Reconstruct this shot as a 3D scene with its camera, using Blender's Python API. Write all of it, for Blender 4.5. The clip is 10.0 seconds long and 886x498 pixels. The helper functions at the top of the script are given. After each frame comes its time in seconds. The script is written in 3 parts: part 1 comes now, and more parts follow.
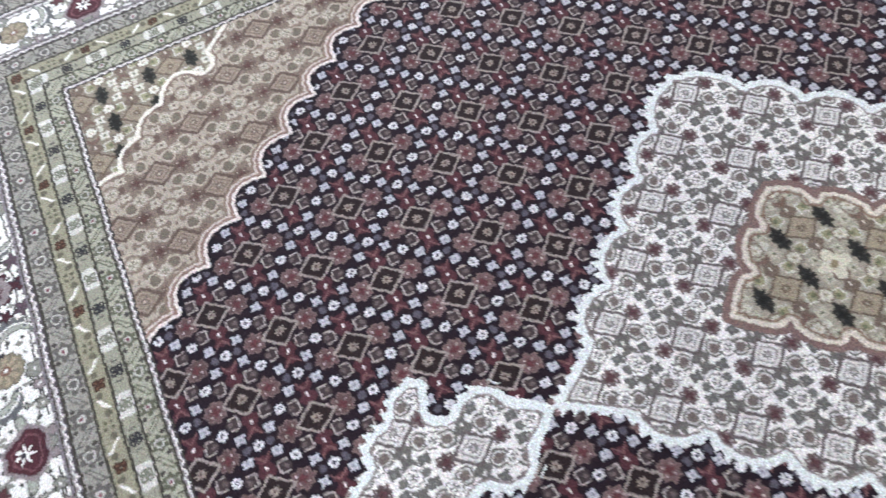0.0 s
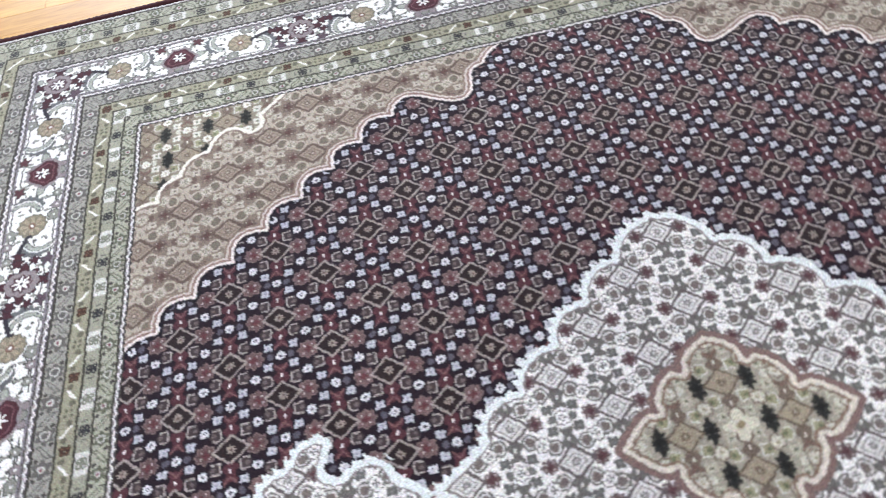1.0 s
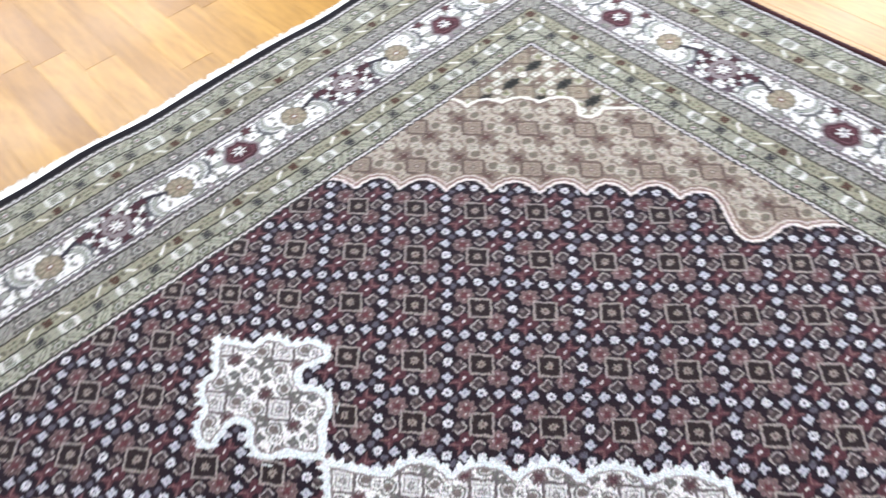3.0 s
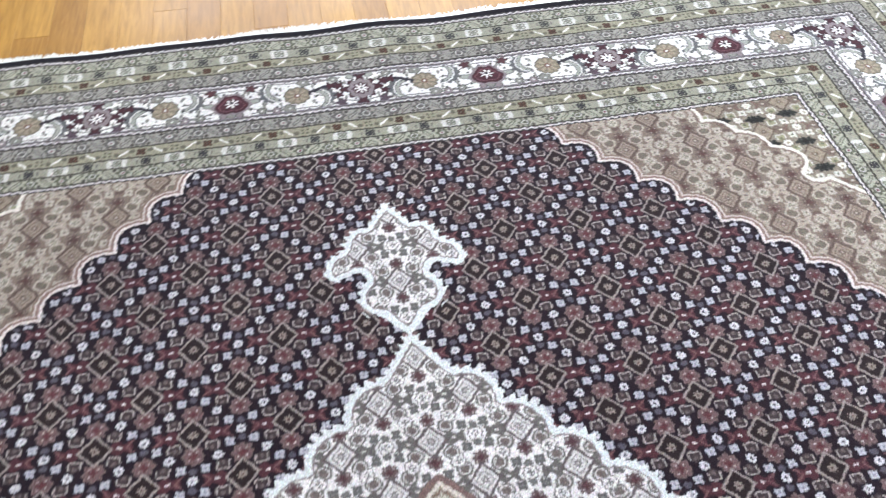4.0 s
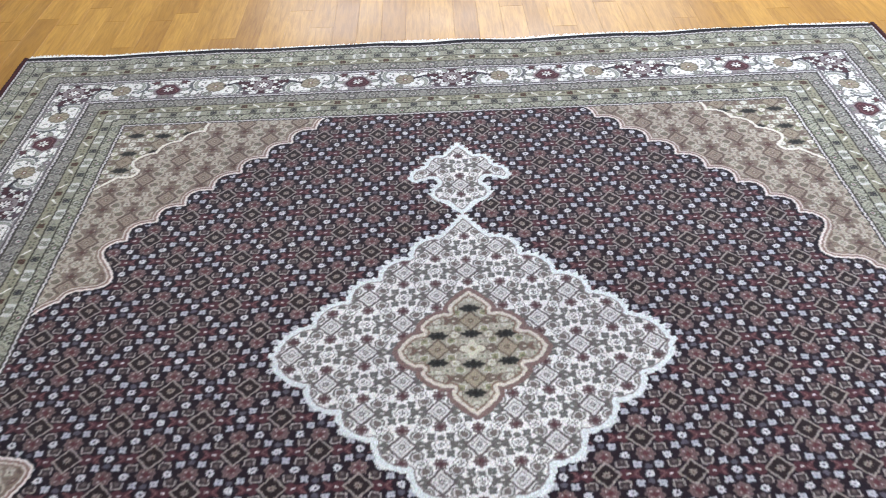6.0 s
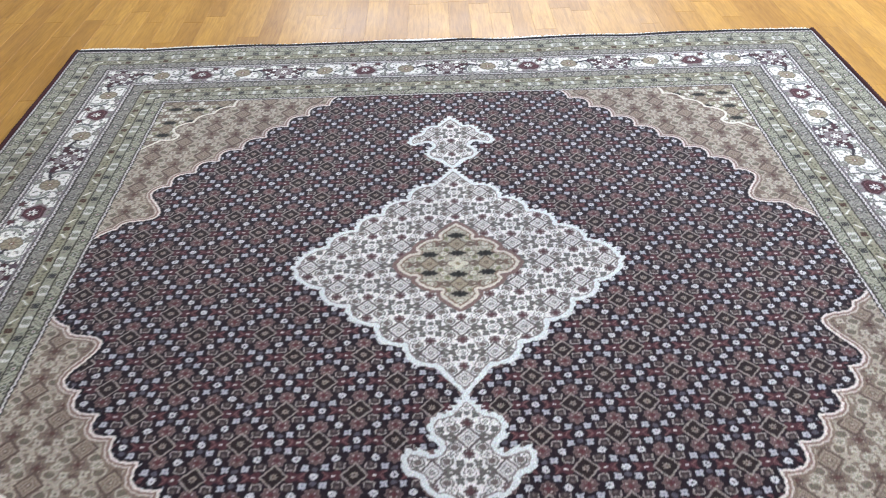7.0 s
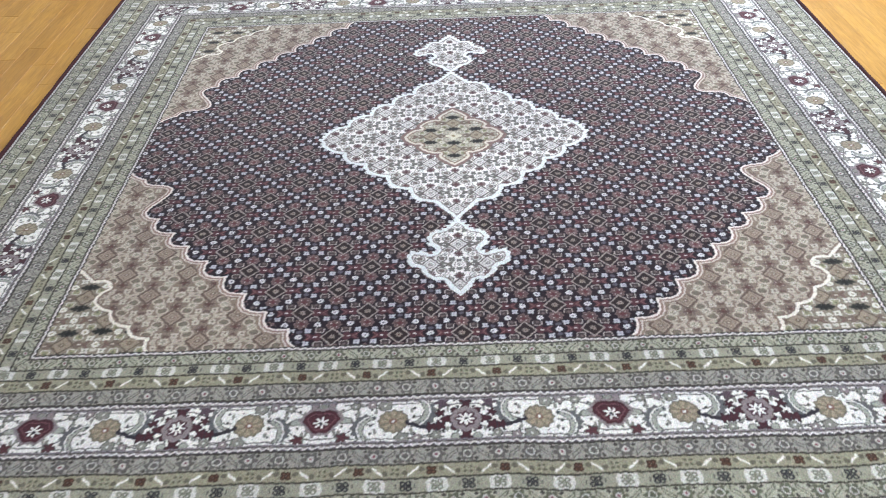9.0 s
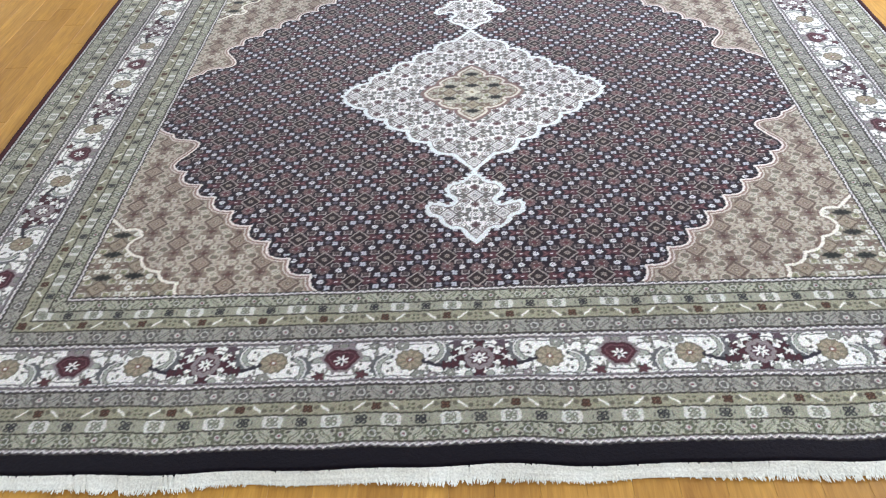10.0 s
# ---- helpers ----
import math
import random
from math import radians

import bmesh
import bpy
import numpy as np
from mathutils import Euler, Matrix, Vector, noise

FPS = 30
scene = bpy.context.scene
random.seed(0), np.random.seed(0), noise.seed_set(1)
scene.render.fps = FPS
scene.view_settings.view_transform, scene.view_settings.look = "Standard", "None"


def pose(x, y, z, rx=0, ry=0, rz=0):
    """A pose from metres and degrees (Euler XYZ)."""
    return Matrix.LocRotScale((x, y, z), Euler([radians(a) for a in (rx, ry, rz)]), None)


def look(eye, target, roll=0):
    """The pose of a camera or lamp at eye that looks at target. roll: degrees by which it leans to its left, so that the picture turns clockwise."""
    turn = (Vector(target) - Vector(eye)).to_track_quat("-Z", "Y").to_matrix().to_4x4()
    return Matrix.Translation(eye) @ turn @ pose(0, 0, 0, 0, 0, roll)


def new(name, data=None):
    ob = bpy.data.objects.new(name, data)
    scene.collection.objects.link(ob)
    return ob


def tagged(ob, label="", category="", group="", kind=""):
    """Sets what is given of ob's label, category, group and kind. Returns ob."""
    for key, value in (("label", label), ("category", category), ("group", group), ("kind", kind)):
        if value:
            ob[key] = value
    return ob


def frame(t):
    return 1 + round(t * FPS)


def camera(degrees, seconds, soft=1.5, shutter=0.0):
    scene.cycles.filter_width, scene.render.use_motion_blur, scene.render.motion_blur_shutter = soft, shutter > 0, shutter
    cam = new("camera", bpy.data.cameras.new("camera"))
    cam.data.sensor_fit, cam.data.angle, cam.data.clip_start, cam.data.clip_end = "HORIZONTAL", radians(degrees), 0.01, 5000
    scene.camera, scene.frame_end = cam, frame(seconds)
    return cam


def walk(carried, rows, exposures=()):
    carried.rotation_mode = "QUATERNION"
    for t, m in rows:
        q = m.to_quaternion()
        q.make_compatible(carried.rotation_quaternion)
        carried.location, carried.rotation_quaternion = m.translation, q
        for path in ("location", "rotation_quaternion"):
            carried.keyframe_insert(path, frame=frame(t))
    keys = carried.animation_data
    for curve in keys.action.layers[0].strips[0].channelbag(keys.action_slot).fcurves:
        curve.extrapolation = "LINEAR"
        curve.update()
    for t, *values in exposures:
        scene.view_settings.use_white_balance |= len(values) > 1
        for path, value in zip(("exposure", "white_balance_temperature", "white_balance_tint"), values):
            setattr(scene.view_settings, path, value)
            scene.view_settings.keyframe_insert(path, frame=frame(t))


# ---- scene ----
cam = camera(55.0, 10.0, soft=0.95, shutter=0.3)
PATH = [
    (0, (-0.315, 0.568, 1.003), (0.69, 0.32, -0.708), -13.6),
    (0.5, (-0.454, 0.462, 1.045), (0.746, 0.354, -0.552), -17.3),
    (1, (-0.447, 0.306, 1.05), (0.808, 0.331, -0.508), -13.8),
    (1.5, (-0.413, 0.157, 1.078), (0.838, 0.422, -0.46), -11.0),
    (2, (-0.419, -0.014, 1.111), (0.787, 0.594, -0.364), -8.9),
    (2.5, (-0.298, -0.106, 1.091), (0.734, 0.719, -0.411), -7.7),
    (3, (-0.153, -0.166, 1.088), (0.591, 0.878, -0.448), -8.1),
    (3.2, (-0.108, -0.205, 1.085), (0.458, 0.956, -0.442), -10.4),
    (4.3, (-0.085, -0.446, 1.091), (0.095, 0.884, -0.392), 0.1),
    (4.5, (-0.102, -0.512, 1.099), (0.051, 0.863, -0.345), -1.3),
    (5, (-0.049, -0.685, 1.118), (-0.018, 0.793, -0.23), -2.9),
    (5.5, (-0.014, -0.865, 1.12), (-0.051, 0.639, -0.198), -3.3),
    (5.7, (-0.034, -0.943, 1.122), (-0.053, 0.575, -0.18), -3.2),
    (6.8, (-0.054, -1.422, 1.169), (-0.033, 0.177, -0.032), -1.4),
    (7, (-0.037, -1.492, 1.16), (-0.032, 0.114, -0.032), -1.7),
    (7.5, (-0.051, -1.638, 1.163), (-0.077, -0.045, -0.046), -3.0),
    (8, (-0.086, -1.806, 1.163), (-0.007, -0.223, -0.056), -1.6),
    (8.5, (-0.075, -1.93, 1.171), (-0.008, -0.342, -0.043), -1.9),
    (9, (-0.013, -2.055, 1.17), (-0.036, -0.457, -0.032), -2.5),
    (9.5, (0.008, -2.12, 1.169), (-0.046, -0.533, -0.047), -4.3),
    (10, (0.005, -2.131, 1.173), (-0.079, -0.577, -0.084), -3.7),
]
walk(cam, [(t, look(eye, target, roll)) for t, eye, target, roll in PATH],
     exposures=[(0.0, 0.02, 6180, 19.5), (1.5, 0.12, 6180, 19.5), (3.2, 0.25, 6210, 19.5), (5.0, 0.05, 6120, 19.5), (5.7, 0.03, 6120, 19.3), (7.0, 0.08, 6120, 18.5), (7.5, 0.18, 6100, 18.3), (8.0, 0.34, 6070, 17.8), (10.0, 0.35, 6120, 17)])

# ---- world, windows' light, added south fill ----
K = 1.0833                      # metres per unit of the rug's design
world = bpy.data.worlds.new("sky")
scene.world = world
world.use_nodes = True
wn = world.node_tree.nodes
sky = wn.new("ShaderNodeTexSky")
sky.sky_type, sky.sun_disc = "NISHITA", False
sky.sun_elevation, sky.sun_rotation = radians(38), radians(200)
world.node_tree.links.new(sky.outputs[0], wn["Background"].inputs[0])
wn["Background"].inputs[1].default_value = 0.12


def window_light(name, at, toward, w, h, power, tint):
    lamp = bpy.data.lights.new(name, "AREA")
    lamp.shape, lamp.size, lamp.size_y, lamp.energy, lamp.color = "RECTANGLE", w, h, power, tint
    new(name, lamp).matrix_world = look(at, toward)


XW, XE, YS, YN, HIGH = -3.1, 3.4, -3.6, 3.5, 2.6
WIN_N = (-1.0, 1.4, 0.75, 2.25)   # along x, height
WIN_E = (-0.4, 2.2, 0.75, 2.25)    # along y, height
# unseen south opening, added to hold the fill lamp
FILL_WIN_S = (-1.8, 1.2, 0.9, 2.25)
window_light("daylight_north", (0.2, YN + 0.02, 1.5), (0.2, 0, 1.4), 2.3, 1.4, 79, (0.84, 0.94, 1.0))
window_light("daylight_east", (XE + 0.02, 0.9, 1.5), (0, 0.9, 1.4), 2.5, 1.4, 140, (0.84, 0.94, 1.0))
# weak fill from the south, added to brighten the rug; no known source
window_light("fill_south", (-0.3, YS - 0.02, 1.55), (-0.3, 0, 1.4), 2.9, 1.25, 20, (0.84, 0.94, 1.0))


# ---- materials ----
def material(name, rough=0.5, spec=0.5):
    m = bpy.data.materials.new(name)
    m.use_nodes = True
    nt = m.node_tree
    b = nt.nodes["Principled BSDF"]
    b.inputs["Roughness"].default_value = rough
    b.inputs["Specular IOR Level"].default_value = spec
    return m, nt, b


def node(nt, kind, **values):
    n = nt.nodes.new(kind)
    for k, v in values.items():
        n.inputs[k].default_value = v
    return n


def mix(nt, blend, fac, a, b):
    n = nt.nodes.new("ShaderNodeMix")
    n.data_type, n.blend_type = "RGBA", blend
    for i, v in ((0, fac), (6, a), (7, b)):
        if hasattr(v, "node"):
            nt.links.new(v, n.inputs[i])
        else:
            n.inputs[i].default_value = v
    return n.outputs[2]


def ramp(nt, value, stops):
    n = nt.nodes.new("ShaderNodeValToRGB")
    n.color_ramp.elements[0].position, n.color_ramp.elements[0].color = stops[0]
    n.color_ramp.elements[1].position, n.color_ramp.elements[1].color = stops[-1]
    for p, c in stops[1:-1]:
        n.color_ramp.elements.new(p).color = c
    nt.links.new(value, n.inputs[0])
    return n.outputs[0]


def grey(v):
    return (v, v, v, 1)


def wool():
    """Knotted wool: the woven colours, broken by tufts and slow changes of the dye."""
    m, nt, b = material("knotted_wool", 0.95, 0.06)
    co = nt.nodes.new("ShaderNodeTexCoord").outputs["Object"]
    dye = nt.nodes.new("ShaderNodeAttribute")
    dye.attribute_name = "dye"
    tuft = node(nt, "ShaderNodeTexNoise", Scale=420.0, Detail=2.0)
    patch = node(nt, "ShaderNodeTexNoise", Scale=2.2, Detail=4.0)
    for n in (tuft, patch):
        nt.links.new(co, n.inputs["Vector"])
    c = mix(nt, "MULTIPLY", 1.0, dye.outputs["Color"], ramp(nt, tuft.outputs[0], [(0.3, grey(0.80)), (0.7, grey(1.16))]))
    c = mix(nt, "MULTIPLY", 1.0, c, ramp(nt, patch.outputs[0], [(0.3, (0.88, 0.87, 0.88, 1)), (0.7, (1.1, 1.1, 1.08, 1))]))
    nt.links.new(c, b.inputs["Base Color"])
    b.inputs["Sheen Weight"].default_value = 0.09
    b.inputs["Sheen Roughness"].default_value = 0.5
    bump = node(nt, "ShaderNodeBump", Strength=0.3, Distance=0.002)
    nt.links.new(tuft.outputs[0], bump.inputs["Height"])
    nt.links.new(bump.outputs[0], b.inputs["Normal"])
    return m


def yarn(name, color, rough=0.9):
    m, nt, b = material(name, rough, 0.2)
    co = nt.nodes.new("ShaderNodeTexCoord").outputs["Object"]
    fine = node(nt, "ShaderNodeTexNoise", Scale=260.0, Detail=2.0)
    slow = node(nt, "ShaderNodeTexNoise", Scale=9.0, Detail=3.0)
    nt.links.new(co, fine.inputs["Vector"])
    nt.links.new(co, slow.inputs["Vector"])
    c = mix(nt, "MULTIPLY", 1.0, (*color, 1), ramp(nt, fine.outputs[0], [(0.3, grey(0.84)), (0.7, grey(1.08))]))
    c = mix(nt, "MULTIPLY", 1.0, c, ramp(nt, slow.outputs[0], [(0.3, (0.86, 0.85, 0.82, 1)), (0.7, grey(1.08))]))
    nt.links.new(c, b.inputs["Base Color"])
    bump = node(nt, "ShaderNodeBump", Strength=0.5, Distance=0.002)
    nt.links.new(fine.outputs[0], bump.inputs["Height"])
    nt.links.new(bump.outputs[0], b.inputs["Normal"])
    return m


def parquet(name, island):
    """Lacquered oak strips: each strip its own tone, grain along y."""
    m, nt, b = material(name, 0.40, 0.30)
    co = nt.nodes.new("ShaderNodeNewGeometry")
    if island:
        rnd = co.outputs["Random Per Island"]
    else:
        rnd = nt.nodes.new("ShaderNodeObjectInfo").outputs["Random"]
    shift = nt.nodes.new("ShaderNodeVectorMath")
    shift.operation = "MULTIPLY_ADD"
    comb = nt.nodes.new("ShaderNodeCombineXYZ")
    for i in range(3):
        nt.links.new(rnd, comb.inputs[i])
    nt.links.new(comb.outputs[0], shift.inputs[0])
    shift.inputs[1].default_value = (7.0, 31.0, 3.0)
    nt.links.new(co.outputs["Position"], shift.inputs[2])
    squeeze = nt.nodes.new("ShaderNodeVectorMath")
    squeeze.operation = "MULTIPLY"
    squeeze.inputs[1].default_value = (1.0, 0.09, 1.0)
    nt.links.new(shift.outputs[0], squeeze.inputs[0])
    grain = node(nt, "ShaderNodeTexNoise", Scale=110.0, Detail=5.0, Roughness=0.65, Distortion=0.6)
    cloud = node(nt, "ShaderNodeTexNoise", Scale=14.0, Detail=3.0)
    for n in (grain, cloud):
        nt.links.new(squeeze.outputs[0], n.inputs["Vector"])
    tone = ramp(nt, rnd, [(0.0, (0.37, 0.19, 0.034, 1)), (0.3, (0.42, 0.225, 0.04, 1)), (0.65, (0.455, 0.25, 0.046, 1)), (1.0, (0.50, 0.28, 0.056, 1))])
    c = mix(nt, "MULTIPLY", 1.0, tone, ramp(nt, grain.outputs[0], [(0.3, (0.74, 0.68, 0.6, 1)), (0.62, grey(1.08))]))
    c = mix(nt, "MULTIPLY", 1.0, c, ramp(nt, cloud.outputs[0], [(0.3, (0.86, 0.82, 0.76, 1)), (0.7, grey(1.12))]))
    nt.links.new(c, b.inputs["Base Color"])
    wear = node(nt, "ShaderNodeTexNoise", Scale=3.0, Detail=4.0)
    nt.links.new(co.outputs["Position"], wear.inputs["Vector"])
    nt.links.new(ramp(nt, wear.outputs[0], [(0.3, grey(0.32)), (0.7, grey(0.48))]), b.inputs["Roughness"])
    bump = node(nt, "ShaderNodeBump", Strength=0.12, Distance=0.001)
    nt.links.new(grain.outputs[0], bump.inputs["Height"])
    nt.links.new(bump.outputs[0], b.inputs["Normal"])
    return m


def plaster(name, color):
    m, nt, b = material(name, 0.85, 0.3)
    co = nt.nodes.new("ShaderNodeTexCoord").outputs["Object"]
    n1 = node(nt, "ShaderNodeTexNoise", Scale=1.5, Detail=5.0)
    n2 = node(nt, "ShaderNodeTexNoise", Scale=160.0, Detail=2.0)
    nt.links.new(co, n1.inputs["Vector"])
    nt.links.new(co, n2.inputs["Vector"])
    nt.links.new(mix(nt, "MULTIPLY", 1.0, (*color, 1), ramp(nt, n1.outputs[0], [(0.3, grey(0.93)), (0.7, grey(1.04))])), b.inputs["Base Color"])
    bump = node(nt, "ShaderNodeBump", Strength=0.2, Distance=0.002)
    nt.links.new(n2.outputs[0], bump.inputs["Height"])
    nt.links.new(bump.outputs[0], b.inputs["Normal"])
    return m


WOOL = wool()
FRINGE = yarn("cotton_fringe", (0.84, 0.865, 0.81))
SELVAGE = yarn("dark_red_wool", (0.045, 0.014, 0.016))
OAK, OAK_JOINED = parquet("oak_strip", False), parquet("oak_strip_joined", True)
GAP = yarn("dark_subfloor", (0.15, 0.07, 0.02))
WALL, CEIL, FRAME = plaster("wall_paint", (0.72, 0.70, 0.66)), plaster("ceiling_paint", (0.82, 0.82, 0.80)), plaster("window_paint", (0.8, 0.8, 0.79))
GLASS, _, gb = material("window_glass", 0.02, 0.5)
gb.inputs["Transmission Weight"].default_value = 1.0


# ---- mesh helpers ----
def part(name, bm, mat, parent=None, label=""):
    me = bpy.data.meshes.new(name)
    bm.to_mesh(me)
    bm.free()
    me.materials.append(mat)
    ob = new(name, me)
    ob.parent = parent
    return tagged(ob, label) if label else ob


def box(bm, x0, x1, y0, y1, z0, z1):
    v = [bm.verts.new((x, y, z)) for z in (z0, z1) for x, y in ((x0, y0), (x1, y0), (x1, y1), (x0, y1))]
    for f in ((3, 2, 1, 0), (4, 5, 6, 7), (0, 1, 5, 4), (1, 2, 6, 5), (2, 3, 7, 6), (3, 0, 4, 7)):
        bm.faces.new([v[i] for i in f])


def boxes(name, mat, *sizes, parent=None, label=""):
    bm = bmesh.new()
    for s in sizes:
        box(bm, *s)
    return part(name, bm, mat, parent, label)


# ---- the room ----
T = 0.25
def wall_x(name, x0, x1, hole):
    a, b, lo, hi = hole
    ob = boxes(name, WALL, (x0, x1, YS, a, 0, HIGH), (x0, x1, b, YN, 0, HIGH), (x0, x1, a, b, 0, lo), (x0, x1, a, b, hi, HIGH))
    tagged(ob, "plain off-white painted plaster wall", "wall", kind="structure")


def wall_y(name, y0, y1, hole):
    a, b, lo, hi = hole
    ob = boxes(name, WALL, (XW - T, a, y0, y1, 0, HIGH), (b, XE + T, y0, y1, 0, HIGH), (a, b, y0, y1, 0, lo), (a, b, y0, y1, hi, HIGH))
    tagged(ob, "plain off-white painted plaster wall", "wall", kind="structure")


wall_y("wall_north", YN, YN + T, WIN_N)
wall_y("wall_south", YS - T, YS, FILL_WIN_S)
wall_x("wall_east", XE, XE + T, WIN_E)
tagged(boxes("wall_west", WALL, (XW - T, XW, YS, YN, 0, HIGH)), "plain off-white painted plaster wall", "wall", kind="structure")
tagged(boxes("ceiling", CEIL, (XW - T, XE + T, YS - T, YN + T, HIGH, HIGH + 0.2)), "plain white painted ceiling", "ceiling", kind="structure")


def window(name, hole, at, along_x):
    a, b, lo, hi = hole
    w, d = 0.06, 0.035
    def place(p0, p1, z0, z1, depth):
        return (p0, p1, at - depth, at + depth, z0, z1) if along_x else (at - depth, at + depth, p0, p1, z0, z1)
    mid = (a + b) / 2
    top = new(name)
    tagged(top, "white painted window with two clear panes", "window", kind="structure")
    boxes("window_frame", FRAME, place(a, a + w, lo, hi, d), place(b - w, b, lo, hi, d), place(a + w, b - w, lo, lo + w, d),
          place(a + w, b - w, hi - w, hi, d), place(mid - w / 2, mid + w / 2, lo + w, hi - w, d), parent=top)
    for p0, p1 in ((a + w, mid - w / 2), (mid + w / 2, b - w)):
        boxes("pane", GLASS, place(p0 + 0.002, p1 - 0.002, lo + w + 0.002, hi - w - 0.002, 0.003), parent=top).visible_shadow = False


window("window_1", WIN_N, YN + 0.17, True)
window("window_2", WIN_E, XE + 0.17, False)
# added around the south fill lamp, unseen
window("fill_window", FILL_WIN_S, YS - 0.17, True)


# ---- the rug: its design, in design units from the middle; x is taken as positive ----
AA = 0.0017
def lay(col, sd, color):
    """Lay a colour where the distance sd is negative, with an edge one knot wide."""
    a = np.clip(0.5 - sd / AA, 0, 1)[:, None]
    col[:] = col * (1 - a) + np.asarray(color, np.float32) * a


def near(v, pitch, phase=0.0):
    return v - (np.round(v / pitch - phase) + phase) * pitch


DARK = dict(ground=(0.018, 0.011, 0.016), halo=(0.011, 0.009, 0.017), line=(0.31, 0.27, 0.25), inner=(0.024, 0.016, 0.017), core=(0.26, 0.22, 0.195), core_eye=(0.07, 0.04, 0.038), leaf=(0.050, 0.037, 0.039), leaf_eye=(0.125, 0.098, 0.098), hook=(0.38, 0.34, 0.325), rings=False, brush=False,
            palm=(0.074, 0.028, 0.035), fork=(0.160, 0.082, 0.085), dash=(0.74, 0.67, 0.67), rosette=(0.122, 0.076, 0.077), rim=(0.172, 0.124, 0.120), eye=(0.100, 0.036, 0.041), dot=(0.55, 0.47, 0.46), filler=(0.090, 0.083, 0.105),
            flower=(0.60, 0.595, 0.625), heart=(0.045, 0.043, 0.060), bud=(0.43, 0.435, 0.48), bud_heart=(0.23, 0.235, 0.285))
IVORY = dict(ground=(0.72, 0.71, 0.695), halo=None, line=(0.115, 0.098, 0.098), inner=(0.62, 0.61, 0.60), core=(0.20, 0.195, 0.19), core_eye=(0.50, 0.48, 0.47), leaf=(0.135, 0.132, 0.122), leaf_eye=(0.155, 0.130, 0.122), hook=(0.62, 0.61, 0.595), rings=True, brush=False,
             palm=(0.135, 0.130, 0.122), fork=(0.13, 0.122, 0.118), dash=(0.66, 0.64, 0.62), rosette=(0.110, 0.078, 0.080), rim=(0.125, 0.098, 0.098), eye=(0.088, 0.044, 0.049), dot=(0.46, 0.42, 0.41), filler=(0.155, 0.155, 0.148),
             flower=(0.76, 0.75, 0.735), heart=(0.175, 0.175, 0.17), bud=(0.125, 0.126, 0.12), bud_heart=(0.18, 0.18, 0.175))
TAUPE = dict(ground=(0.200, 0.160, 0.130), halo=None, line=(0.112, 0.082, 0.068), inner=(0.285, 0.235, 0.188), core=(0.16, 0.122, 0.10), core_eye=(0.43, 0.38, 0.32), leaf=(0.41, 0.37, 0.305), leaf_eye=(0.160, 0.142, 0.110), hook=(0.150, 0.115, 0.095), rings=True, brush=False,
             palm=(0.37, 0.33, 0.27), fork=(0.40, 0.36, 0.30), dash=(0.12, 0.08, 0.066), rosette=(0.132, 0.094, 0.080), rim=(0.150, 0.112, 0.094), eye=(0.10, 0.056, 0.049), dot=(0.40, 0.345, 0.29), filler=(0.125, 0.09, 0.075),
             flower=(0.485, 0.45, 0.38), heart=(0.215, 0.200, 0.152), bud=(0.43, 0.395, 0.33), bud_heart=(0.14, 0.108, 0.09))
CORNER = dict(ground=(0.225, 0.200, 0.158), halo=None, line=(0.110, 0.082, 0.062), inner=(0.265, 0.225, 0.17), core=(0.15, 0.115, 0.085), core_eye=(0.33, 0.30, 0.24), leaf=(0.27, 0.265, 0.17), leaf_eye=(0.13, 0.14, 0.085), hook=(0.55, 0.54, 0.475), rings=False, brush=True,
              palm=(0.155, 0.120, 0.096), fork=(0.16, 0.10, 0.082), dash=(0.56, 0.52, 0.45), rosette=(0.024, 0.025, 0.022), rim=(0.05, 0.05, 0.04), eye=(0.018, 0.018, 0.017), dot=(0.08, 0.08, 0.07), filler=(0.50, 0.49, 0.42),
              flower=(0.62, 0.61, 0.545), heart=(0.27, 0.24, 0.16), bud=(0.56, 0.55, 0.485), bud_heart=(0.12, 0.13, 0.09))
FOIL = dict(CORNER, ground=(0.315, 0.295, 0.24), inner=(0.295, 0.255, 0.19), line=(0.115, 0.088, 0.066), flower=(0.52, 0.505, 0.43), bud=(0.42, 0.405, 0.33), rosette=(0.022, 0.022, 0.021))
PX, PY = 0.0605, 0.0680           # half a repeat of the lattice, across and along


def grid(x, a, south):
    """Running count of half repeats from the middle: the weave opens a little outward."""
    i = np.interp(x, (0, 0.1165, 0.3035, 0.428, 0.82), (0, 2, 5, 7, 13.2))
    north = np.interp(a, (0, 0.0665, 0.331, 0.4725, 0.616, 0.83), (0, 1, 5, 7, 9, 12))
    other = np.interp(a, (0, 0.0665, 0.331, 0.466, 0.606, 0.82), (0, 1, 5, 7, 9, 12.1))
    return i, np.where(south, other, north)


